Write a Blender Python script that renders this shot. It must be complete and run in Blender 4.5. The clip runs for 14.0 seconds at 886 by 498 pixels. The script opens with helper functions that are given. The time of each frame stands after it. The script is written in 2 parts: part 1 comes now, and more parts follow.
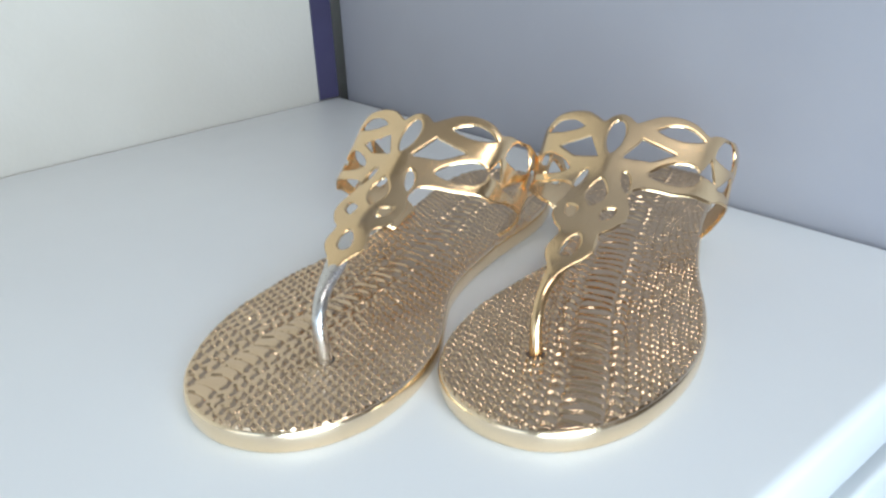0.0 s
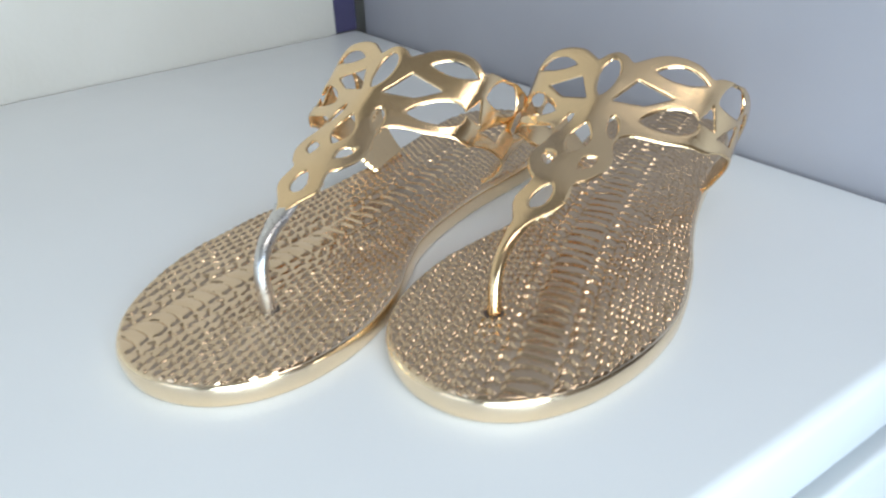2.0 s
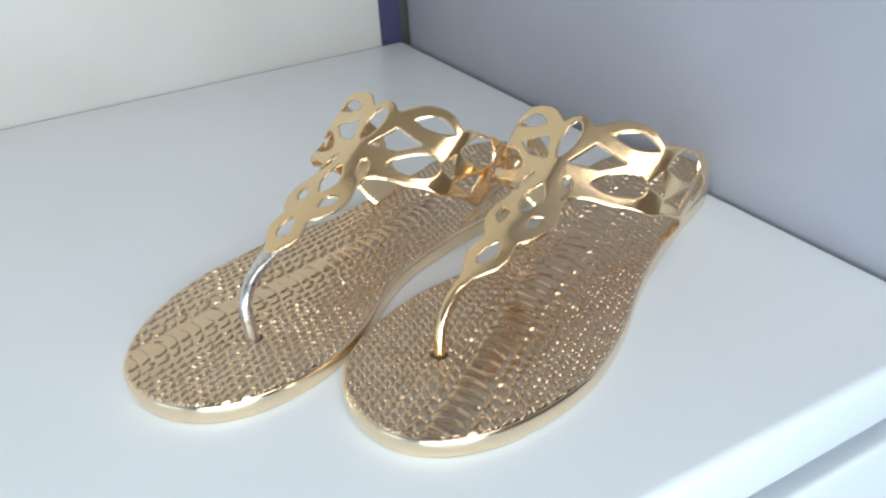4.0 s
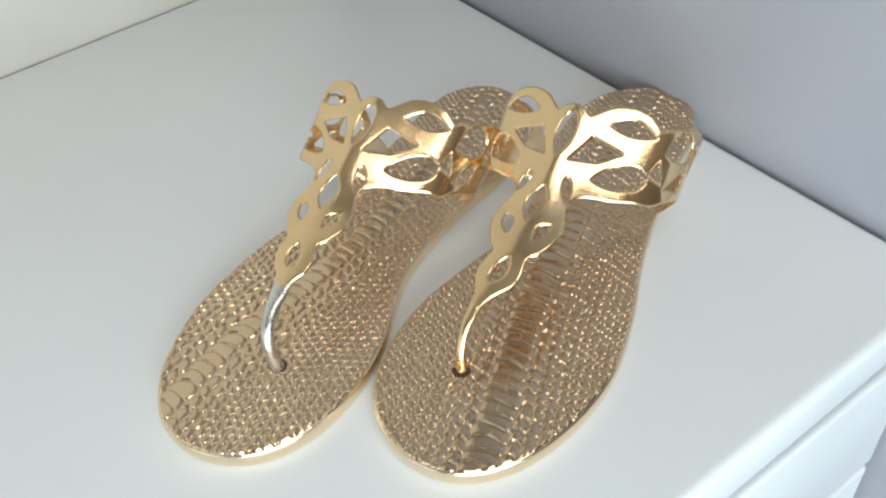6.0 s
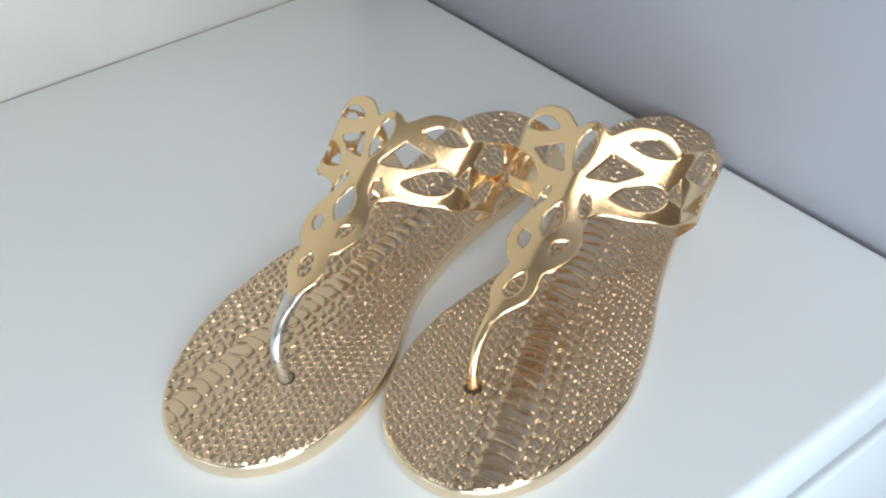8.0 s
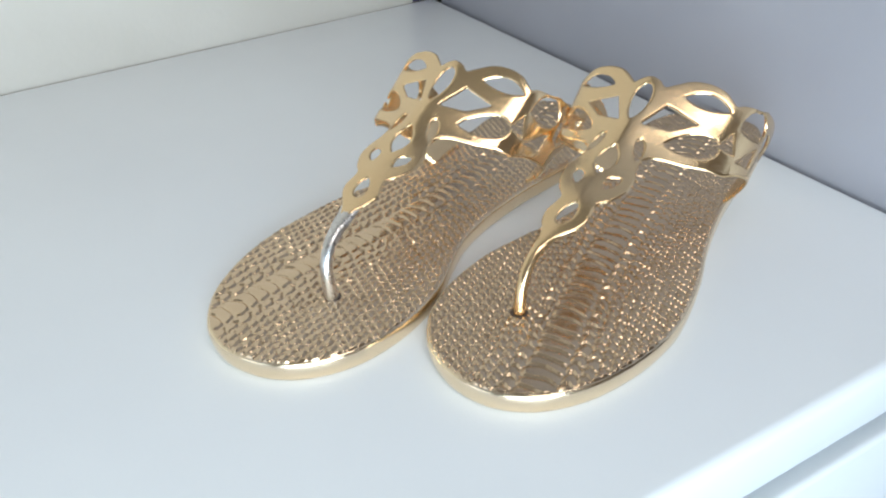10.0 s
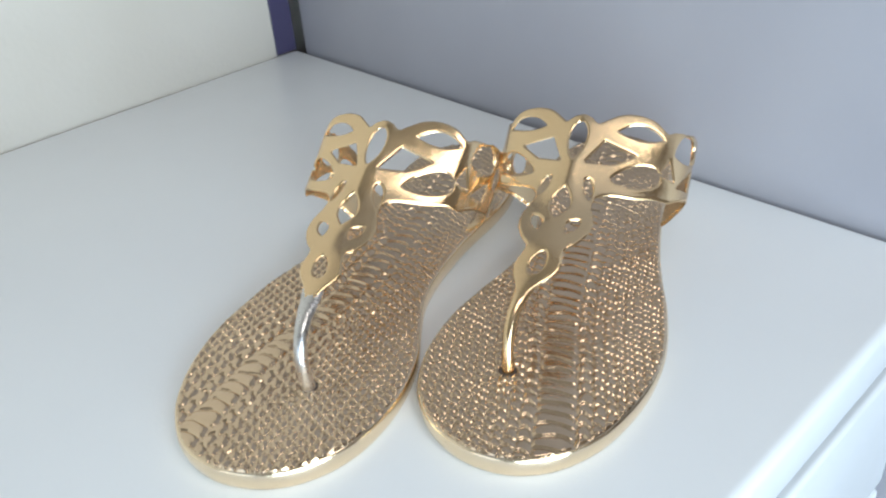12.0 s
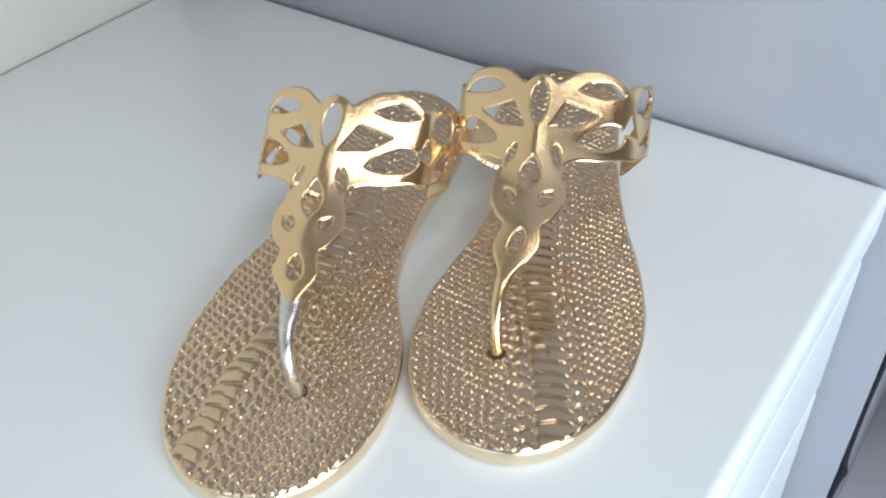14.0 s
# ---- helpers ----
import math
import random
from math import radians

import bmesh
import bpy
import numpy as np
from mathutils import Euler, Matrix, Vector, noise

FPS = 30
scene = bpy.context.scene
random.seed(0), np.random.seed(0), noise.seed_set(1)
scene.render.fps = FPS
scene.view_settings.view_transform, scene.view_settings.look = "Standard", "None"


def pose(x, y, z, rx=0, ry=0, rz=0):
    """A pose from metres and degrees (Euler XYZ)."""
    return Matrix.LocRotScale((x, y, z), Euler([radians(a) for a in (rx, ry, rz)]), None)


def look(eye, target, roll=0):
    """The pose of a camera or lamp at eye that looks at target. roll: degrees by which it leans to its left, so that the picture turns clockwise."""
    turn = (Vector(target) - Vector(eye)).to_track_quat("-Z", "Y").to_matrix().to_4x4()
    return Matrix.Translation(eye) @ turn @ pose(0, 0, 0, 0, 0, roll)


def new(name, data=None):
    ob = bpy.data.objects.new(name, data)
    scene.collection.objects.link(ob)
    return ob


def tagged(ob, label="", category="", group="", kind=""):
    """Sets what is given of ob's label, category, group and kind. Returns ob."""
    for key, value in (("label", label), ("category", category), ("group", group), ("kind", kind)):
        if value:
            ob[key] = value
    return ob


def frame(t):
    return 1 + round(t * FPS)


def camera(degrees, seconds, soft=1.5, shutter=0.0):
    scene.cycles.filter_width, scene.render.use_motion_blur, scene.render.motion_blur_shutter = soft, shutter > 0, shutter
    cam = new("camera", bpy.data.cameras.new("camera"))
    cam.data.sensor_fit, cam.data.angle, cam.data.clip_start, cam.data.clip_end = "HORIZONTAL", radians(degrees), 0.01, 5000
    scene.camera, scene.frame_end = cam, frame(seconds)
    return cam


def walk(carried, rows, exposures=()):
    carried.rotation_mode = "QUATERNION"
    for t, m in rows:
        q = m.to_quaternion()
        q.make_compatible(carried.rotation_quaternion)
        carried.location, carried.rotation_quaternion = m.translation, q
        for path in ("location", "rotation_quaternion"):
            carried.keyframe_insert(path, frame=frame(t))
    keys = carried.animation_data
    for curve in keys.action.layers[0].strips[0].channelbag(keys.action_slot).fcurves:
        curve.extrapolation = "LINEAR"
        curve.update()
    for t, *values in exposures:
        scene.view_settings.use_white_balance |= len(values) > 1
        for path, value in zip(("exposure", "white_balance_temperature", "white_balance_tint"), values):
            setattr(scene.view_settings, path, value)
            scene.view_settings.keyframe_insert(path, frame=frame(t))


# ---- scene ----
cam = camera(54.9, 14.0, soft=2.2, shutter=0.5)
PATH = [
    (0, (0.03367, -0.00469, 0.17769), (-0.24491, 0.23005, 0.01249), -2.75),
    (0.5, (0.032, 0.00057, 0.17001), (-0.23952, 0.23463, -0.00744), -2.44),
    (1, (0.03382, 0.00243, 0.16828), (-0.23454, 0.23483, -0.01603), -2.78),
    (1.5, (0.03707, 0.00219, 0.17135), (-0.23478, 0.23033, -0.01317), -3.53),
    (2, (0.03766, 0.03975, 0.16687), (-0.2499, 0.24412, -0.02165), -2.73),
    (2.5, (0.06237, 0.07125, 0.16784), (-0.24776, 0.23826, -0.02171), -2.57),
    (3, (0.08122, 0.06996, 0.18111), (-0.24137, 0.20638, -0.01209), -3.08),
    (3.5, (0.08913, 0.07415, 0.19952), (-0.22832, 0.21457, 0.00076), -3.80),
    (3.7, (0.08836, 0.07311, 0.20519), (-0.22443, 0.2255, 0.00785), -3.62),
    (5.8, (0.04098, 0.08123, 0.28241), (-0.21627, 0.23397, 0.0169), -7.50),
    (6, (0.03472, 0.08522, 0.29026), (-0.21418, 0.23077, 0.01301), -8.17),
    (6.5, (0.0249, 0.08135, 0.30295), (-0.21147, 0.23582, 0.01963), -6.62),
    (7, (0.02589, 0.08138, 0.29856), (-0.21236, 0.23335, 0.01546), -7.02),
    (7.5, (0.02667, 0.08387, 0.2941), (-0.21613, 0.23523, 0.01456), -6.95),
    (8, (0.03831, 0.08027, 0.27574), (-0.226, 0.23086, 0.016), -6.87),
    (8.5, (0.04986, 0.07212, 0.24364), (-0.23529, 0.22721, 0.0099), -5.77),
    (8.7, (0.05433, 0.07505, 0.2377), (-0.2363, 0.21381, 0.00047), -6.13),
    (10.8, (0.07159, 0.02174, 0.21164), (-0.21772, 0.20908, 0.00866), -2.26),
    (11, (0.0659, 0.02289, 0.20979), (-0.22034, 0.21718, 0.009), -2.58),
    (11.5, (0.05285, 0.01161, 0.21936), (-0.22344, 0.22115, 0.01998), -2.73),
    (12, (0.02303, 0.00703, 0.23053), (-0.22821, 0.23393, 0.01747), -4.71),
    (12.5, (0.00845, -0.00303, 0.23714), (-0.22435, 0.23546, 0.01594), -5.14),
    (13, (-0.00062, -0.00727, 0.24204), (-0.21775, 0.23743, 0.01186), -5.13),
    (13.5, (-0.01147, -0.00376, 0.25731), (-0.21381, 0.235, 0.00821), -5.04),
    (14, (-0.02221, 0.01241, 0.26392), (-0.21597, 0.24253, 0.00028), -5.15),
]
BALANCE = [(0, 0.0, 6280, 10), (3.7, -0.02, 6280, 10), (5.8, -0.06, 6850, 9), (6.2, -0.06, 6750, 9), (6.6, -0.06, 6480, 10), (8.7, -0.06, 6480, 10), (10.8, 0.0, 6350, 10), (14, 0.0, 6400, 10)]
walk(cam, [(t, look(eye, target, roll)) for t, eye, target, roll in PATH], BALANCE)

# ---- world, window light, exposure ----
XW, YP, XD = -0.570, 0.398, -0.058      # left wall, wardrobe side, front edge of the dresser top
FLOOR, CEIL = -0.78, 1.35               # dresser top is z = 0
SX0, SX1, SY0, SY1 = 0.02, 0.66, -0.02, 0.54    # skylight opening in the low ceiling
WY0, WY1, WZ0, WZ1 = -1.00, 0.12, -0.20, 0.62     # window opening in the east wall
DX0, DX1, DZ0, DZ1 = -0.45, 0.55, 0.05, 1.05      # window opening in the south wall
XR, YB, YF = 0.85, -1.6, 1.9             # the rest of the room

world = bpy.data.worlds.new("sky")
scene.world = world
world.use_nodes = True
wn = world.node_tree.nodes
sky = wn.new("ShaderNodeTexSky")
sky.sky_type, sky.sun_disc = "NISHITA", False
sky.sun_elevation, sky.sun_rotation = radians(40), radians(200)
world.node_tree.links.new(sky.outputs[0], wn["Background"].inputs[0])
wn["Background"].inputs[1].default_value = 0.12


def window_lamp(name, eye, target, w, h, watts, colour):
    d = bpy.data.lights.new(name, "AREA")
    d.shape, d.size, d.size_y, d.energy, d.color = "RECTANGLE", w, h, watts, colour
    ob = new(name, d)
    ob.matrix_world = look(eye, target)
    return ob


window_lamp("skylight_daylight", ((SX0 + SX1) / 2, (SY0 + SY1) / 2, CEIL + 0.02), ((SX0 + SX1) / 2, (SY0 + SY1) / 2 + 0.0001, 0), SY1 - SY0, SX1 - SX0, 6.0, (1.0, 0.965, 0.91))
window_lamp("window_daylight", (XR - 0.02, (WY0 + WY1) / 2, (WZ0 + WZ1) / 2), (0, (WY0 + WY1) / 2, (WZ0 + WZ1) / 2), WY1 - WY0, WZ1 - WZ0, 33.0, (0.67, 0.85, 1.0))
window_lamp("south_window_daylight", ((DX0 + DX1) / 2, YB + 0.02, (DZ0 + DZ1) / 2), ((DX0 + DX1) / 2, 0, (DZ0 + DZ1) / 2), DX1 - DX0, DZ1 - DZ0, 3.0, (0.66, 0.84, 1.0))


# ---- materials ----
def material(name):
    m = bpy.data.materials.new(name)
    m.use_nodes = True
    nt = m.node_tree
    return m, nt, nt.nodes["Principled BSDF"]


def noise_node(nt, scale, detail=4.0, coord="Object"):
    tc = nt.nodes.new("ShaderNodeTexCoord")
    n = nt.nodes.new("ShaderNodeTexNoise")
    n.inputs["Scale"].default_value, n.inputs["Detail"].default_value = scale, detail
    nt.links.new(tc.outputs[coord], n.inputs["Vector"])
    return n


def ramp(nt, src, stops):
    r = nt.nodes.new("ShaderNodeValToRGB")
    e = r.color_ramp.elements
    e[0].position, e[0].color = stops[0][0], (*stops[0][1], 1)
    e[1].position, e[1].color = stops[-1][0], (*stops[-1][1], 1)
    nt.links.new(src, r.inputs[0])
    return r


def surface(name, lo, hi, scale, rough=(0.4, 0.5), metal=0.0, bump=0.0, bump_scale=400.0, specular=0.5):
    m, nt, b = material(name)
    n = noise_node(nt, scale)
    nt.links.new(ramp(nt, n.outputs[0], [(0.3, lo), (0.7, hi)]).outputs[0], b.inputs["Base Color"])
    n2 = noise_node(nt, scale * 6)
    mr = nt.nodes.new("ShaderNodeMapRange")
    mr.inputs["From Min"].default_value, mr.inputs["From Max"].default_value = 0.3, 0.7
    mr.inputs["To Min"].default_value, mr.inputs["To Max"].default_value = rough
    nt.links.new(n2.outputs[0], mr.inputs["Value"])
    nt.links.new(mr.outputs[0], b.inputs["Roughness"])
    b.inputs["Metallic"].default_value = metal
    b.inputs["Specular IOR Level"].default_value = specular
    if bump:
        n3 = noise_node(nt, bump_scale, 3.0)
        bp = nt.nodes.new("ShaderNodeBump")
        bp.inputs["Strength"].default_value, bp.inputs["Distance"].default_value = bump, 0.001
        nt.links.new(n3.outputs[0], bp.inputs["Height"])
        nt.links.new(bp.outputs[0], b.inputs["Normal"])
    return m


M_WALL = surface("cream_wall_paint", (0.51, 0.455, 0.385), (0.55, 0.495, 0.425), 9, (0.7, 0.85), bump=0.25, bump_scale=260)
M_BEIGE = surface("beige_wall_paint", (0.29, 0.24, 0.195), (0.33, 0.28, 0.235), 8, (0.7, 0.85))
M_CEIL = surface("off_white_ceiling_paint", (0.32, 0.28, 0.24), (0.36, 0.32, 0.28), 5, (0.8, 0.9))
M_TOP = surface("white_lacquer", (0.76, 0.76, 0.755), (0.79, 0.79, 0.78), 7, (0.30, 0.38), bump=0.05, bump_scale=700)
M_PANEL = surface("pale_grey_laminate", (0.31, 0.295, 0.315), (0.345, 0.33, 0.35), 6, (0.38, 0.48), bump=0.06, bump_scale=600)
# shade of the gap beside the wardrobe, put into a dark purple colour
M_GAP_SHADE = surface("dark_gap_shade", (0.035, 0.028, 0.065), (0.055, 0.045, 0.10), 8, (0.7, 0.9))
M_TILE = surface("grey_floor_tile", (0.50, 0.47, 0.50), (0.58, 0.55, 0.58), 6, (0.35, 0.5), bump=0.15, bump_scale=90)
M_GROUT = surface("grey_grout", (0.20, 0.19, 0.20), (0.27, 0.26, 0.27), 60, (0.8, 0.95))
M_CABLE = surface("black_cable_rubber", (0.012, 0.012, 0.014), (0.02, 0.018, 0.026), 60, (0.7, 0.85), specular=0.2)
M_SOCKET_SHADE = surface("dark_brown_socket_shade", (0.05, 0.035, 0.03), (0.09, 0.06, 0.05), 200, (0.5, 0.7))
M_STRAP = surface("polished_gold_strap", (0.83, 0.60, 0.345), (0.87, 0.635, 0.37), 70, (0.15, 0.22), metal=1.0, bump=0.05, bump_scale=900)
M_POST = surface("silvery_post_metal", (0.60, 0.57, 0.54), (0.72, 0.69, 0.66), 120, (0.24, 0.36), metal=1.0, bump=0.05, bump_scale=900)
M_RIM = surface("polished_gold_sole", (0.89, 0.72, 0.50), (0.93, 0.76, 0.55), 60, (0.14, 0.22), metal=1.0, bump=0.04, bump_scale=700)
M_SCALE = surface("embossed_gold_insole", (0.71, 0.535, 0.36), (0.78, 0.595, 0.41), 90, (0.09, 0.14), metal=1.0, bump=0.08, bump_scale=1500)


# ---- mesh helpers ----
def part(name, bm, mat, parent=None, label=""):
    me = bpy.data.meshes.new(name)
    bm.to_mesh(me)
    bm.free()
    me.materials.append(mat)
    ob = new(name, me)
    ob.parent = parent
    return tagged(ob, label)


def mesh_part(name, verts, faces, mat, parent=None, label="", smooth=True):
    me = bpy.data.meshes.new(name)
    me.from_pydata([tuple(v) for v in verts], [], faces)
    me.materials.append(mat)
    if smooth:
        me.polygons.foreach_set("use_smooth", [True] * len(me.polygons))
    me.update()
    ob = new(name, me)
    ob.parent = parent
    return tagged(ob, label)


def box(lo, hi, bevel=0.0, segments=3):
    bm = bmesh.new()
    bmesh.ops.create_cube(bm, size=1)
    for v in bm.verts:
        v.co = Vector([(l + h) / 2 + c * (h - l) for l, h, c in zip(lo, hi, v.co)])
    if bevel:
        bmesh.ops.bevel(bm, geom=bm.edges[:], offset=bevel, segments=segments, profile=0.5, affect="EDGES")
        for f in bm.faces:
            f.smooth = True
    return bm


def structure(name, lo, hi, mat, label, category, bevel=0.0):
    return tagged(part(name, box(lo, hi, bevel), mat), label, category, kind="structure")


# ---- the room ----
T = 0.12
structure("floor", (XW - T, YB - T, FLOOR - 0.1), (XR + T, YF + T, FLOOR - 0.006), M_GROUT, "grey grout bed under floor tiles", "floor")
structure("wall_recess", (XW - T, YP - 0.022, FLOOR), (XW - 0.045, YF + T, CEIL), M_WALL, "cream wall set back behind the wardrobe", "wall")
structure("wall_west", (XW - T, YB - T, FLOOR), (XW, YP - 0.022, CEIL), M_WALL, "cream painted wall behind the white dresser", "wall")
structure("wall_north", (XW - 0.045, YF, FLOOR), (XR, YF + T, CEIL), M_BEIGE, "beige painted plain wall", "wall")

def joined_boxes(spans):
    bm = bmesh.new()
    for lo, hi in spans:
        b = box(lo, hi)
        me = bpy.data.meshes.new("piece")
        b.to_mesh(me)
        b.free()
        bm.from_mesh(me)
        bpy.data.meshes.remove(me)
    return bm


wall_east = part("wall_east", joined_boxes([((XR, YB - T, FLOOR), (XR + T, WY0, CEIL)), ((XR, WY1, FLOOR), (XR + T, YF + T, CEIL)),
                                            ((XR, WY0, FLOOR), (XR + T, WY1, WZ0)), ((XR, WY0, WZ1), (XR + T, WY1, CEIL))]), M_BEIGE)
tagged(wall_east, "beige painted wall with a window opening", "wall", kind="structure")
wall_south = part("wall_south", joined_boxes([((XW, YB - T, FLOOR), (DX0, YB, CEIL)), ((DX1, YB - T, FLOOR), (XR, YB, CEIL)),
                                             ((DX0, YB - T, FLOOR), (DX1, YB, DZ0)), ((DX0, YB - T, DZ1), (DX1, YB, CEIL))]), M_BEIGE)
tagged(wall_south, "beige painted wall with a window opening", "wall", kind="structure")
CX0, CX1, CY0, CY1, CZ = XW - T, XR + T, YB - T, YF + T, CEIL + 0.14
ceiling = part("ceiling", joined_boxes([((CX0, CY0, CEIL), (SX0, CY1, CZ)), ((SX1, CY0, CEIL), (CX1, CY1, CZ)),
                                        ((SX0, CY0, CEIL), (SX1, SY0, CZ)), ((SX0, SY1, CEIL), (SX1, CY1, CZ))]), M_CEIL)
tagged(ceiling, "low off-white ceiling with a skylight opening", "ceiling", kind="structure")

# added strip: its dark colour stands in for the shade in the gap
structure("trim", (XW - 0.0445, YP - 0.022, 0.0), (XW + 0.0015, YP - 0.003, CEIL), M_GAP_SHADE, "dark purple vertical strip standing in for the shade between wall and wardrobe", "trim")

# ---- dresser ----
dresser = tagged(new("dresser"), "white lacquered dresser with drawers against a cream wall", "dresser")
part("dresser_top", box((XW + 0.001, -0.62, -0.029), (XD, YP - 0.002, 0.0), 0.005, 4), M_TOP, dresser, "white lacquered top with rounded edges")
part("body", box((XW + 0.004, -0.60, FLOOR), (XD - 0.036, YP - 0.004, -0.0295)), M_TOP, dresser)
for z0, z1 in ((-0.147, -0.046), (-0.36, -0.153), (-0.57, -0.366), (-0.765, -0.576)):
    part("drawer_front", box((XD - 0.034, -0.598, z0), (XD - 0.002, YP - 0.003, z1), 0.003, 3), M_TOP, dresser)

# ---- wardrobe ----
wardrobe = tagged(new("wardrobe"), "tall pale grey laminate wardrobe standing beside the dresser", "wardrobe")
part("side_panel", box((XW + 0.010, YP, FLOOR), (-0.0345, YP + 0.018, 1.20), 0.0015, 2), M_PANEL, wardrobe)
# takes the gap's painted shade too, as it lines the gap
part("back_panel", box((XW + 0.014, YP + 0.0185, FLOOR), (XW + 0.02, YP + 0.9, 1.20)), M_GAP_SHADE, wardrobe)
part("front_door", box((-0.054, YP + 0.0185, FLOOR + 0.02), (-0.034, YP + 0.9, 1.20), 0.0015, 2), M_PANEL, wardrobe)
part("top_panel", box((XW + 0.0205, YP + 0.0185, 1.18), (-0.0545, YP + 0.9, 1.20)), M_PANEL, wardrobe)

# ---- sandals ----
OUTLINE = [(9, -46), (-6, -43.5), (-20, -35), (-30, -22), (-35, -7), (-36.5, 10), (-34, 30), (-27, 50), (-20.5, 70), (-18, 92),
           (-20, 114), (-24, 134), (-28, 154), (-29, 172), (-26, 190), (-18, 205), (-5, 216), (8, 219.5), (20, 217), (30, 208),
           (36, 195), (38.5, 178), (38.5, 160), (39.5, 140), (41, 122), (44, 100), (48, 80), (53, 60), (56.5, 38), (57, 22),
           (54.5, 5), (49.5, -11), (42.5, -25), (32, -37), (21, -43.5)]


def closed_spline(points, per=6):
    p = np.array(points, float)
    out = []
    for i in range(len(p)):
        a, b, c, d = p[i - 1], p[i], p[(i + 1) % len(p)], p[(i + 2) % len(p)]
        for t in np.arange(per) / per:
            out.append(0.5 * (2 * b + (c - a) * t + (2 * a - 5 * b + 4 * c - d) * t * t + (3 * b - a - 3 * c + d) * t ** 3))
    return np.array(out)


RING = closed_spline(OUTLINE)                     # clockwise, mm


def wide_toe(ring):
    """The second sandal's sole is a little fuller at its toe and waist."""
    r = ring.copy()
    w = np.clip((60 - r[:, 1]) / 70, 0, 1)
    w = w * w * (3 - 2 * w)
    r[:, 0] += 3.0 * w * np.clip((r[:, 0] + 5) / 50, 0, 1)
    r[:, 0] += np.where(r[:, 0] > 15, 2.0, 0.0) * np.exp(-((r[:, 1] - 62) / 26) ** 2)
    r[:, 0] -= np.where(r[:, 0] < 5, 1.8, 0.0) * np.exp(-((r[:, 1] - 96) / 28) ** 2)
    r[:, 1] -= 3.2 * w * np.clip((10 - r[:, 1]) / 50, 0, 1)
    return r


def full_waist(ring):
    """The first sandal's sole is a little fuller on the inner side before the waist."""
    r = ring.copy()
    r[:, 0] -= np.where(r[:, 0] < 5, 2.4, 0.0) * np.exp(-((r[:, 1] - 58) / 26) ** 2)
    return r


RINGS = {1: full_waist(RING), -1: wide_toe(RING)}


def inset(ring, d):
    t = np.roll(ring, -1, 0) - np.roll(ring, 1, 0)
    t /= np.linalg.norm(t, axis=1)[:, None]
    n = np.stack([t[:, 1], -t[:, 0]], 1)          # inward for a clockwise ring seen from above
    c = ring.mean(0)
    if ((c - ring) * n).sum(1).mean() < 0:
        n = -n
    return ring + n * d


def open_spline(points, per=8):
    p = np.array(points, float)
    p = np.vstack([2 * p[0] - p[1], p, 2 * p[-1] - p[-2]])
    out = []
    for i in range(1, len(p) - 2):
        a, b, c, d = p[i - 1], p[i], p[i + 1], p[i + 2]
        for t in np.arange(per) / per:
            out.append(0.5 * (2 * b + (c - a) * t + (2 * a - 5 * b + 4 * c - d) * t * t + (3 * b - a - 3 * c + d) * t ** 3))
    return np.array(out + [p[-2]])


def glide(x, xs, ys):
    """Smooth curve through marks, with straight ends."""
    xs, ys = np.array(xs, float), np.array(ys, float)
    m = np.gradient(ys, xs)
    x = np.clip(x, xs[0], xs[-1])
    i = np.clip(np.searchsorted(xs, x, side="right") - 1, 0, len(xs) - 2)
    h = xs[i + 1] - xs[i]
    t = (x - xs[i]) / h
    return ((2 * t ** 3 - 3 * t ** 2 + 1) * ys[i] + (t ** 3 - 2 * t ** 2 + t) * h * m[i]
            + (3 * t ** 2 - 2 * t ** 3) * ys[i + 1] + (t ** 3 - t ** 2) * h * m[i + 1])


def inside_distance(ring, u, v):
    """Signed distance to the ring, positive inside."""
    pts = np.stack([u.ravel(), v.ravel()], 1)
    best = np.full(len(pts), 1e9)
    odd = np.zeros(len(pts), bool)
    for a, b in zip(ring, np.roll(ring, -1, 0)):
        e = b - a
        w = pts - a
        k = np.clip((w @ e) / max(e @ e, 1e-9), 0, 1)
        best = np.minimum(best, ((w - k[:, None] * e) ** 2).sum(1))
        crosses = (a[1] > pts[:, 1]) != (b[1] > pts[:, 1])
        if crosses.any():
            x = a[0] + (pts[:, 1] - a[1]) / (e[1] if e[1] else 1e-9) * e[0]
            odd ^= crosses & (pts[:, 0] < x)
    d = np.sqrt(best)
    return np.where(odd, d, -d).reshape(u.shape)


def cut_sheet(field, us, vs):
    """Flat mesh of the region where field > 0, its border cut between the grid's nodes: 2D points, their field, faces."""
    pts, val, faces, node, cross = [], [], [], {}, {}

    def corner(i, j):
        k = node.get((i, j))
        if k is None:
            k = node[(i, j)] = len(pts)
            pts.append((us[i], vs[j]))
            val.append(field[i, j])
        return k

    def border(i, j, k, m):
        key = (i, j, k, m) if (i, j) < (k, m) else (k, m, i, j)
        n = cross.get(key)
        if n is None:
            f0, f1 = field[i, j], field[k, m]
            t = f0 / (f0 - f1)
            n = cross[key] = len(pts)
            pts.append((us[i] + t * (us[k] - us[i]), vs[j] + t * (vs[m] - vs[j])))
            val.append(0.0)
        return n

    ins = field > 0
    some = ins[:-1, :-1] | ins[1:, :-1] | ins[1:, 1:] | ins[:-1, 1:]
    for i, j in zip(*np.nonzero(some)):
        loop = ((i, j), (i + 1, j), (i + 1, j + 1), (i, j + 1))
        face = []
        for n in range(4):
            p, q = loop[n], loop[(n + 1) % 4]
            if ins[p]:
                face.append(corner(*p))
            if ins[p] != ins[q]:
                face.append(border(*p, *q))
        if len(face) > 2:
            faces.append(face)
    return np.array(pts), np.array(val), faces


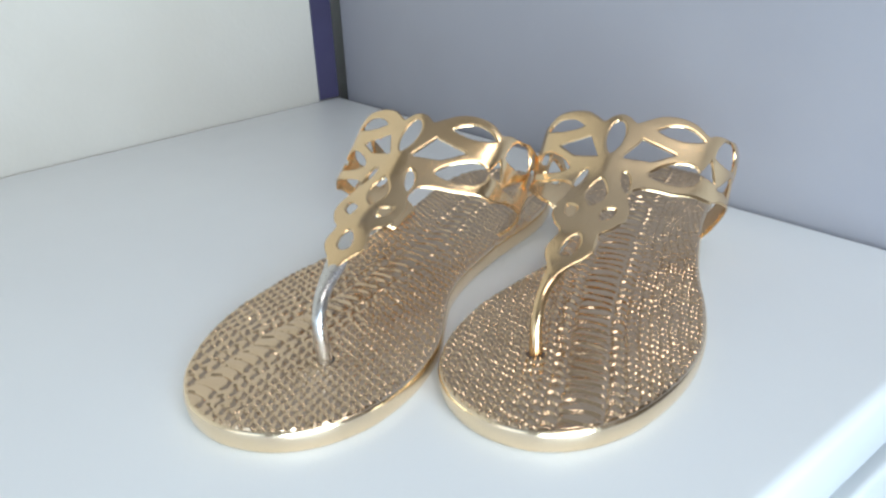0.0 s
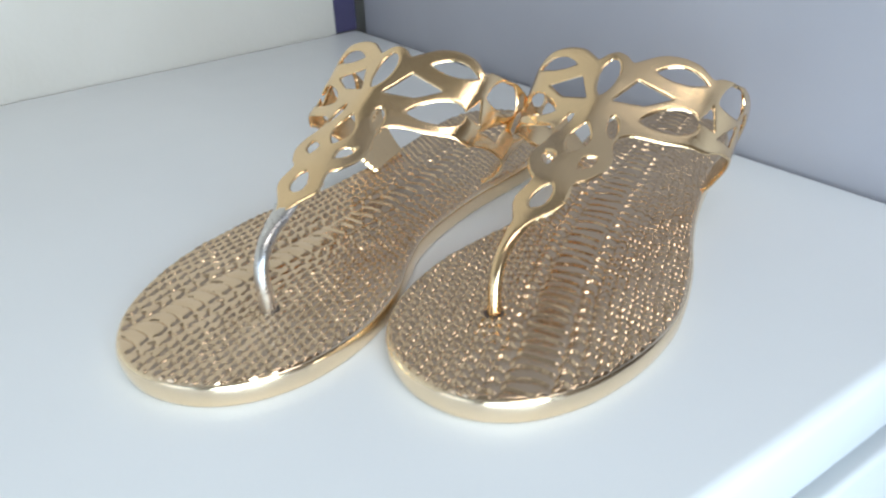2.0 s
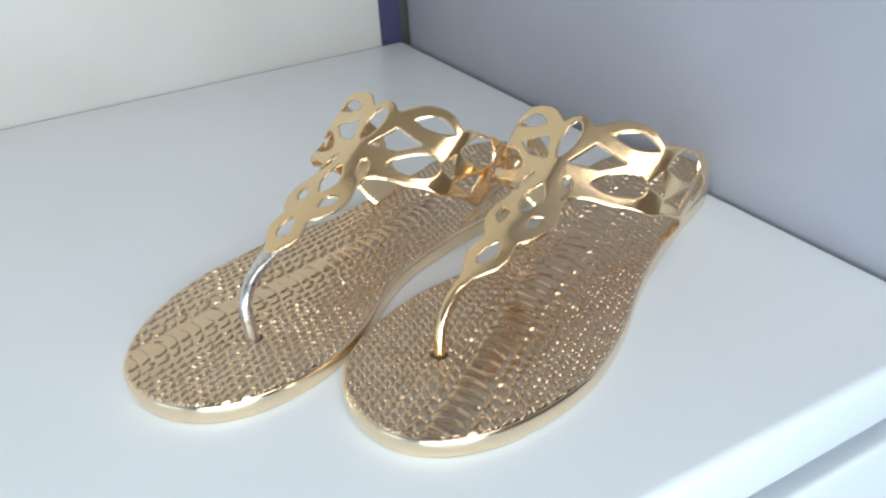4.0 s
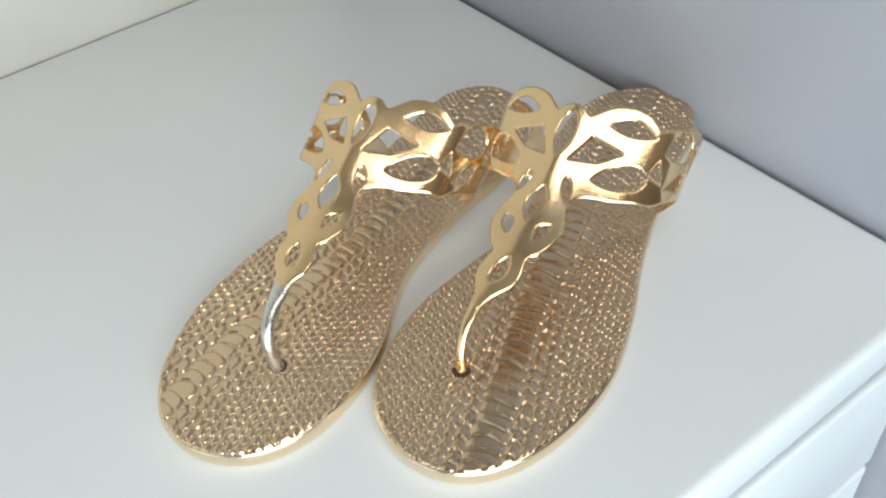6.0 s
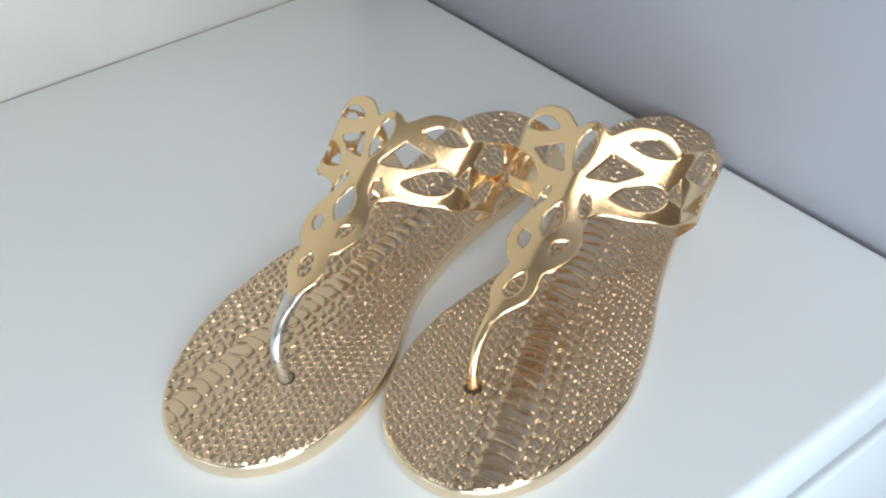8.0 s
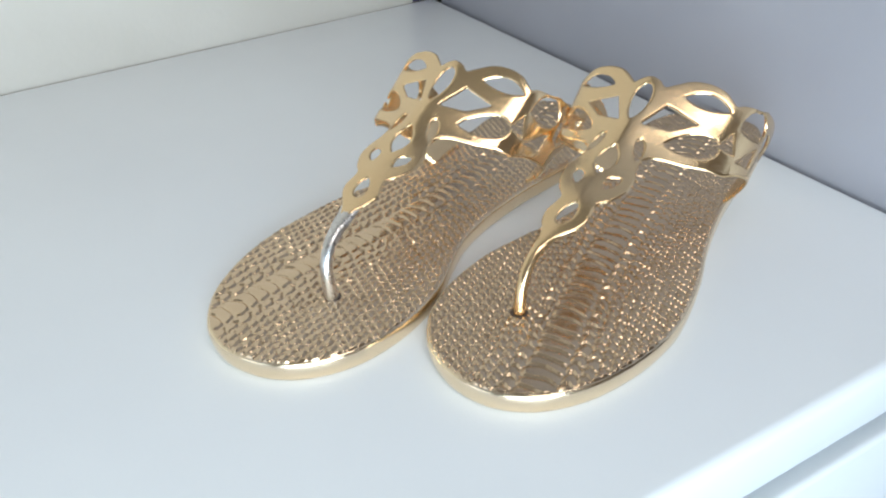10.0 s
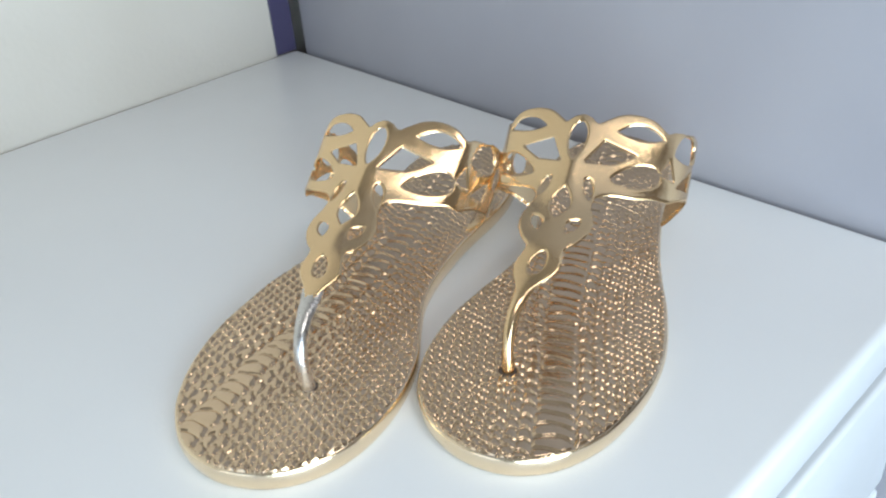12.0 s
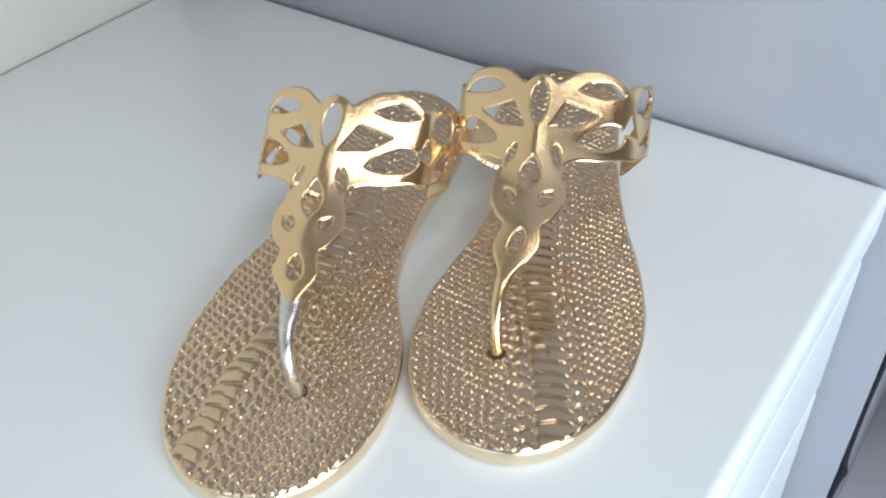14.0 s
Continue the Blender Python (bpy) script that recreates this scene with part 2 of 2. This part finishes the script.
SOLE = 9.0                                        # thickness, mm


def heel_lift(v):
    return 2.0 * np.clip((v - 90) / 110, 0, 1) ** 1.5


def scale_relief(u, v, line, half):
    """Height in mm of the snakeskin embossing: wide scales on a line along the sole, smaller ones outwards."""
    lv, lu = np.array(line, float).T
    w = (u - np.interp(v, lv, lu)) * (1 + 0.5 * np.clip((v - 105) / 50, 0, 1))
    edges = np.array([0, half, half + 5.6, half + 10.4, half + 14.6, half + 18.4, *(half + 18.4 + 3.7 * k for k in range(1, 20))])
    w = w + 0.26 * np.sin(v * 0.33 + u * 0.21) + 0.18 * np.sin(v * 0.71 - u * 0.5)
    aw = np.abs(w)
    col = np.clip(np.searchsorted(edges, aw, side="right") - 1, 0, len(edges) - 2)
    lo, hi = edges[col], edges[col + 1]
    p = np.where(col == 0, w / half, (aw - (lo + hi) / 2) / ((hi - lo) / 2))
    pitch = np.where(col <= 1, 6.0, np.where(col <= 3, 4.8, 3.95))
    jig = 0.5 * np.sin(v * 0.21 + u * 0.13) + 0.4 * np.sin(v * 0.077 - u * 0.19) + 0.35 * np.sin(v * 0.43 + u * 0.37)
    bow = np.where(col == 0, 0.22 * p * p, 0.30 * np.abs(p))
    r = v / pitch + np.where(col % 2 == 1, 0.5, 0.0) + bow + jig * 0.18
    row = np.floor(r)
    q = 2 * (r - row) - 1
    rnd = np.sin(row * 12.9898 + col * 78.233 + np.sign(w) * 37.7) * 43758.5453
    rnd = rnd - np.floor(rnd)
    q = np.where(q < -0.25, (q + 0.25) / 0.75, (q + 0.25) / 1.25)
    n = np.where(col == 0, 6.0, np.where(col == 1, 4.0, 2.6))
    wide = np.where(col <= 1, 1.0, 0.0)
    m = (np.abs(p) * (1 + 0.12 * wide)) ** n + (np.abs(q) * (1 + 0.20 * wide)) ** np.where(col <= 1, 4.0, 2.4)
    amp = np.where(col == 0, 0.56, np.where(col == 1, 0.64, np.where(col == 2, 0.84, 0.92))) * (0.8 + 0.4 * rnd)
    return amp * np.sqrt(np.clip(1 - m, 0, 1)) + 0.30 * np.clip(1 - m, -1, 0)


def build_sole(parent, side):
    """side: 1 for the shape as drawn, -1 mirrored."""
    levels = [(2.0, 0.0), (1.3, 0.35), (0.8, 1.3), (0.4, 3.2), (0.0, SOLE - 2.4), (0.35, SOLE - 0.7), (0.8, SOLE - 0.1), (1.3, SOLE), (2.2, SOLE - 0.6)]
    verts, faces = [], []
    n = len(RING)
    for d, z in levels:
        r = inset(RINGS[side], d)
        verts += [(side * x / 1000, y / 1000, (z + (heel_lift(y) if z > 2 else 0)) / 1000) for x, y in r]
    for k in range(len(levels) - 1):
        for i in range(n):
            j = (i + 1) % n
            f = [k * n + i, k * n + j, (k + 1) * n + j, (k + 1) * n + i]
            faces.append(f if side < 0 else f[::-1])
    faces.append(list(range(n))[::1 if side > 0 else -1])
    top = [(len(levels) - 1) * n + i for i in range(n)]
    faces.append(top[::-1] if side > 0 else top)
    ob = mesh_part("outsole", verts, faces, M_RIM, parent, "smooth shiny gold sole edge")
    ob.data.polygons[len(faces) - 1].use_smooth = False
    ob.data.polygons[len(faces) - 2].use_smooth = False


def build_insole(parent, side, line, half):
    step = 0.42
    us, vs = np.arange(-40, 64, step), np.arange(-54, 223, 0.3)
    u, v = np.meshgrid(us, vs, indexing="ij")
    f = inside_distance(RINGS[side], u, v) - 1.0
    hole = np.hypot(u, v) - 3.2
    pts, val, faces = cut_sheet(np.minimum(f, hole), us, vs)
    x, y = pts.T
    d = np.clip(val, 0, 3)
    h = scale_relief(side * x, y, line, half) * np.clip(d / 0.8, 0, 1)
    dish = 0.35 * np.clip(d / 3, 0, 1)
    z = SOLE - 0.25 + heel_lift(y) + 0.55 * np.clip(d / 0.8, 0, 1) - dish + h
    verts = np.stack([side * x, y, z], 1) / 1000
    mesh_part("insole", verts, faces if side > 0 else [f[::-1] for f in faces], M_SCALE, parent, "gold insole embossed with snakeskin scales")


# half pattern of the strap, mm: distance from the middle line, distance from the toe post towards the heel
LOWER = [(0, 11.5), (1.3, 12.4), (2.3, 16), (3.4, 19.6), (5.4, 23), (8.6, 27.5), (9.8, 32), (8.4, 39.5), (12.2, 44.5), (15.8, 52), (16, 60), (13.4, 67.5), (14.2, 73), (19.5, 77.5),
         (29, 81.5), (38, 86.5), (45, 90.5), (50, 94.5), (55, 98.5), (62, 104), (70, 110), (78, 115), (100, 120)]
UPPER = [(0, 109.8), (4, 109.2), (7.4, 107.4), (10.4, 109.8), (17, 115.4), (25, 118.2), (33, 118.0), (39.5, 115.4), (43, 117.8), (48, 121), (54, 126),
         (60, 133), (66, 140), (72, 144), (80, 143), (100, 142)]


def teardrop(a, v, tip, end, width):
    """Field, positive inside a drop that runs from its tip to its round end."""
    tip, end = np.array(tip, float), np.array(end, float)
    ax = end - tip
    n = np.linalg.norm(ax)
    ax = ax / n
    s = ((a - tip[0]) * ax[0] + (v - tip[1]) * ax[1]) / n
    c = -(a - tip[0]) * ax[1] + (v - tip[1]) * ax[0]
    sc = np.clip(s, 0, 1)
    half = width / 2 * 1.54 * sc ** 0.75 * np.sqrt(np.clip(1 - sc, 0, 1)) * 1.2
    return np.minimum(half - np.abs(c), np.minimum(s, 1 - s) * n + 0.15)


def leaf(a, v, p0, p1, width, bend=0.0):
    p0, p1 = np.array(p0, float), np.array(p1, float)
    ax = p1 - p0
    n = np.linalg.norm(ax)
    ax = ax / n
    s = ((a - p0[0]) * ax[0] + (v - p0[1]) * ax[1]) / n
    c = -(a - p0[0]) * ax[1] + (v - p0[1]) * ax[0]
    k = np.clip(4 * s * (1 - s), 0, 1)
    return np.minimum(width / 2 * k - np.abs(c - bend * k), np.minimum(s, 1 - s) * n + 0.15)


def polygon(a, v, pts):
    return inside_distance(np.array(pts, float), a, v)


def strap_field(a, v):
    """Positive where the strap's sheet is, in about mm from its border."""
    s = np.abs(a)
    lower, upper = open_spline(LOWER, 4), open_spline(UPPER, 4)
    outline = np.concatenate([lower, upper[::-1]])
    ring = np.concatenate([outline, outline[::-1] * (-1, 1)])
    f = inside_distance(ring, a, v)
    holes = [
        teardrop(a, v, (0.4, 38.0), (-0.2, 26.8), 7.6),
        leaf(s, v, (6.0, 49.0), (10.6, 58.0), 4.8, 0.6),
        leaf(a, v, (0.3, 73), (-0.3, 56.5), 8.6),
        teardrop(s, v, (11.6, 70.0), (8.8, 80.5), 5.2),
        teardrop(a, v, (0, 87), (0, 106), 10),
        polygon(s, v, [(5.6, 87.0), (12.2, 100.2), (27, 99.8), (17.5, 91.6)]),
        teardrop(s, v, (18.2, 84.8), (39.5, 97.5), 11.0),
        leaf(s, v, (17.5, 107.4), (38, 111.6), 6.4, 1.0),
        polygon(s, v, [(38.8, 97.2), (47.2, 100.3), (43.2, 106.2)]),
        teardrop(s, v, (45.5, 109.5), (63.5, 127.5), 12.5),
        polygon(s, v, [(49.5, 99.5), (62, 108), (63.5, 117.5)]),
        leaf(s, v, (67.5, 120.5), (74, 138.5), 8.5),
    ]
    for h in holes:
        f = np.minimum(f, -h)
    return f


def half_section(points):
    """Points of half a cross-section by arc length, from (outwards, down) marks, mm."""
    p = np.array([(-points[1][0], points[1][1]), *points], float)
    p = np.vstack([p, 2 * p[-1] - p[-2]])
    fine = []
    for i in range(1, len(p) - 2):
        a, b, c, d = p[i - 1], p[i], p[i + 1], p[i + 2]
        for t in np.arange(16) / 16:
            fine.append(0.5 * (2 * b + (c - a) * t + (2 * a - 5 * b + 4 * c - d) * t * t + (3 * b - a - 3 * c + d) * t ** 3))
    fine = np.array(fine)
    return np.r_[0, np.cumsum(np.hypot(*np.diff(fine, axis=0).T))], fine[:, 0], fine[:, 1]


# how each strap lies: outer and inner half of its section, its middle line (from toe post: aside, up)
LIE = {
    1: dict(outer=half_section([(0, 0), (4, 0.7), (8, 1.9), (14, 3.8), (20, 5.8), (26, 7.8), (33, 10.5), (38.5, 13.6), (43.5, 19), (47, 27), (48.5, 36), (47, 45), (43, 52), (38, 58), (31, 63)]),
            inner=half_section([(0, 0), (4, 0.7), (8, 1.9), (14, 3.8), (20, 5.8), (26, 7.8), (31, 9.8), (35, 13), (38, 18.5), (40, 26), (40.3, 35), (38.5, 44), (34, 51.5), (26, 58), (15, 63)]),
            aside=([0, 13, 20, 38, 57, 105, 125], [0, -0.1, 1.2, 4.4, 4.6, 4.2, 4.2]),
            up=([8, 12, 18, 25, 38, 56, 73, 86, 96, 105, 113, 125, 145], [29, 31.9, 35.0, 37.8, 43.2, 48, 54.3, 60.4, 65.2, 69.6, 73.5, 78.5, 84])),
    -1: dict(outer=half_section([(0, 0), (4, 0.7), (8, 1.9), (14, 3.8), (20, 5.8), (26, 7.8), (31, 9.8), (34.5, 12.8), (37, 18), (38.7, 25), (39, 34), (38, 43), (35, 51), (29, 58), (22, 63)]),
             inner=half_section([(0, 0), (4, 0.7), (8, 1.9), (14, 3.8), (20, 5.8), (26, 7.8), (33, 10.5), (38, 13.6), (41.5, 19), (44.5, 27), (46, 36), (46, 44), (42, 51.5), (33, 58), (20, 63)]),
             aside=([0, 10, 20, 38, 58, 105, 125], [0, 3.3, 4.9, 7.4, 9.2, 9.7, 9.7]),
             up=([8, 12, 18, 26, 38, 57, 73, 86, 96, 105, 113, 125, 145], [35.2, 37.2, 39.6, 42.4, 46.2, 50.3, 56.6, 63, 67.8, 72.2, 76, 81, 86])),
}


def strap_place(a, v, lie):
    middle, top = glide(v, *lie["aside"]), glide(v, *lie["up"])
    s = np.abs(a)
    (so, xo, do), (si, xi, di) = lie["outer"], lie["inner"]
    x = np.where(a > 0, np.interp(s, so, xo), -np.interp(s, si, xi))
    d = np.where(a > 0, np.interp(s, so, do), np.interp(s, si, di))
    flare = glide(v, [40, 55, 66, 80, 100, 120, 130], [0.4, 0.5, 0.9, 1.35, 1.15, 0.85, 0.8])
    d = d + np.clip(d, 0, 18) * (flare - 1)
    top = top + (66 - top) * np.clip((d - 25) / 40, 0, 1)
    return np.stack([middle + x, v, top - d], -1)


def build_strap(parent, side):
    step = 0.5
    lie = LIE[side]
    us, vs = np.arange(-92.25, 92.5, step), np.arange(10, 147, step)
    a, v = np.meshgrid(us, vs, indexing="ij")
    pts, val, faces = cut_sheet(strap_field(a, v), us, vs)
    a, v = pts.T
    p = strap_place(a, v, lie)
    e = 0.2
    n = np.cross(strap_place(a + e, v, lie) - strap_place(a - e, v, lie), strap_place(a, v + e, lie) - strap_place(a, v - e, lie))
    n /= np.maximum(np.linalg.norm(n, axis=1), 1e-9)[:, None]
    r = 0.9
    k = 1 - np.clip(val, 0, r) / r
    p = p - n * (r * 0.7 * (1 - np.sqrt(np.clip(1 - k * k, 0, 1))))[:, None]
    keep = p[:, 2] > 3.0
    faces = [f for f in faces if all(keep[i] for i in f)]
    p[:, 0] *= side
    if side < 0:
        faces = [f[::-1] for f in faces]
    ob = mesh_part("strap", p / 1000, faces, M_STRAP, parent, "gold cut-out strap with leaf-shaped openings")
    m = ob.modifiers.new("thickness", "SOLIDIFY")
    m.thickness, m.offset = 0.0016, -1
    m = ob.modifiers.new("edges", "EDGE_SPLIT")
    m.split_angle = radians(45)


def tube(points, radii, around=14, flat=None):
    """A tube through points, mm, with a radius (and a sideways stretch) at each."""
    pts = np.array(points, float)
    fine, rad, st = [], [], []
    flat = flat or [1.0] * len(radii)
    for i in range(len(pts) - 1):
        a, b, c, d = pts[max(i - 1, 0)], pts[i], pts[i + 1], pts[min(i + 2, len(pts) - 1)]
        for t in np.arange(6) / 6:
            fine.append(0.5 * (2 * b + (c - a) * t + (2 * a - 5 * b + 4 * c - d) * t * t + (3 * b - a - 3 * c + d) * t ** 3))
            rad.append(radii[i] * (1 - t) + radii[i + 1] * t)
            st.append(flat[i] * (1 - t) + flat[i + 1] * t)
    fine.append(pts[-1]), rad.append(radii[-1]), st.append(flat[-1])
    verts, faces = [], []
    for i, p in enumerate(fine):
        t = fine[min(i + 1, len(fine) - 1)] - fine[max(i - 1, 0)]
        t = t / np.linalg.norm(t)
        x = np.array([1.0, 0, 0]) - t * t[0]
        x /= np.linalg.norm(x)
        y = np.cross(t, x)
        for k in range(around):
            w = 2 * math.pi * k / around
            verts.append(p + rad[i] * (st[i] * math.cos(w) * x + math.sin(w) * y))
    for i in range(len(fine) - 1):
        for k in range(around):
            j = (k + 1) % around
            faces.append([i * around + k, i * around + j, (i + 1) * around + j, (i + 1) * around + k])
    faces.append(list(range(around))[::-1])
    faces.append([(len(fine) - 1) * around + k for k in range(around)])
    return np.array(verts), faces


POST = {1: [(0, 0, 6), (0, 0.5, 12), (-0.6, 3.0, 20), (-0.8, 8.5, 27), (-0.1, 14.5, 31.5), (0.8, 20, 34), (2.0, 25, 36.0)],
        -1: [(0, 0, 6), (0.3, -1.0, 14), (0.8, -0.8, 24), (2.0, 3.5, 31), (3.4, 10.5, 35.2), (4.5, 18, 38.0), (5.6, 24, 40.6)]}


def build_post(parent, side):
    thick = 1.0 if side > 0 else 1.15
    verts, faces = tube(POST[side], [r * thick for r in (2.6, 2.5, 2.3, 2.2, 1.9, 1.4, 0.7)], flat=[1, 1, 1, 1.1, 1.5, 2.6, 5.0])
    verts[:, 0] *= side
    mesh_part("toe_post", verts / 1000, faces if side > 0 else [f[::-1] for f in faces], M_STRAP if side > 0 else M_POST, parent,
              "slim rounded gold toe post" if side > 0 else "slim rounded silvery toe post")


def build_socket(parent):
    # flat disc whose dark colour paints the shade inside the post's hole
    bm = bmesh.new()
    bmesh.ops.create_cone(bm, cap_ends=True, segments=24, radius1=0.0036, radius2=0.0034, depth=0.0008)
    bmesh.ops.translate(bm, vec=(0, 0, (SOLE - 0.15) / 1000), verts=bm.verts)
    part("socket_shade", bm, M_SOCKET_SHADE, parent, "dark disc painted as the shade in the recess round the toe post")


def sandal(name, side, x, y, turn, line, half, label):
    ob = tagged(new(name), label, "sandal", group="pair of sandals")
    build_sole(ob, side)
    build_insole(ob, side, line, half)
    build_strap(ob, side)
    build_post(ob, side)
    build_socket(ob)
    ob.matrix_world = pose(x, y, 0.0, 0, 0, turn)
    return ob


sandal("sandal", 1, -0.154, 0.196, 24.6, [(-60, 31), (-13, 23), (32, 13), (65, 8), (109, 4), (205, 5)], 7.8, "gold thong sandal with cut-out strap, its heel close to the wardrobe")
sandal("sandal", -1, -0.207, 0.138, 23.9, [(-60, -33), (-32, -31), (7, -28), (36, -20), (73, -14), (113, -9), (208, -9)], 6.6, "gold thong sandal with cut-out strap on the white dresser")


# ---- cable ----
verts, faces = tube([(-33.5, 401, -480), (-33, 400.5, -330), (-33, 401, -270), (-32.5, 401, -235), (-31.5, 401, -222), (-33, 401, -208), (-33.5, 400.5, -160),
                     (-33, 401, -110), (-33.5, 400.5, -60), (-33, 400.5, 20)], [1.5, 1.5, 1.7, 2.2, 2.8, 1.9, 1.5, 1.4, 1.5, 1.5])
tagged(mesh_part("cable", verts / 1000, faces, M_CABLE), "black cable hanging down the front edge of the wardrobe", "cable")

# ---- floor tiles ----
S, G = 0.33, 0.005
tile = None
for i in range(5):
    for j in range(13):
        x0, y0 = XW + i * S, YB + j * S
        if x0 + S > XR or y0 + S > YF:
            continue
        if tile is None:
            tile = part("tile", box((0, 0, -0.006), (S - G, S - G, 0.0), 0.0015, 1), M_TILE, bpy.data.objects["floor"])
            ob = tile
        else:
            ob = new("tile", tile.data)
            ob.parent = bpy.data.objects["floor"]
        ob.location = (x0, y0, FLOOR)
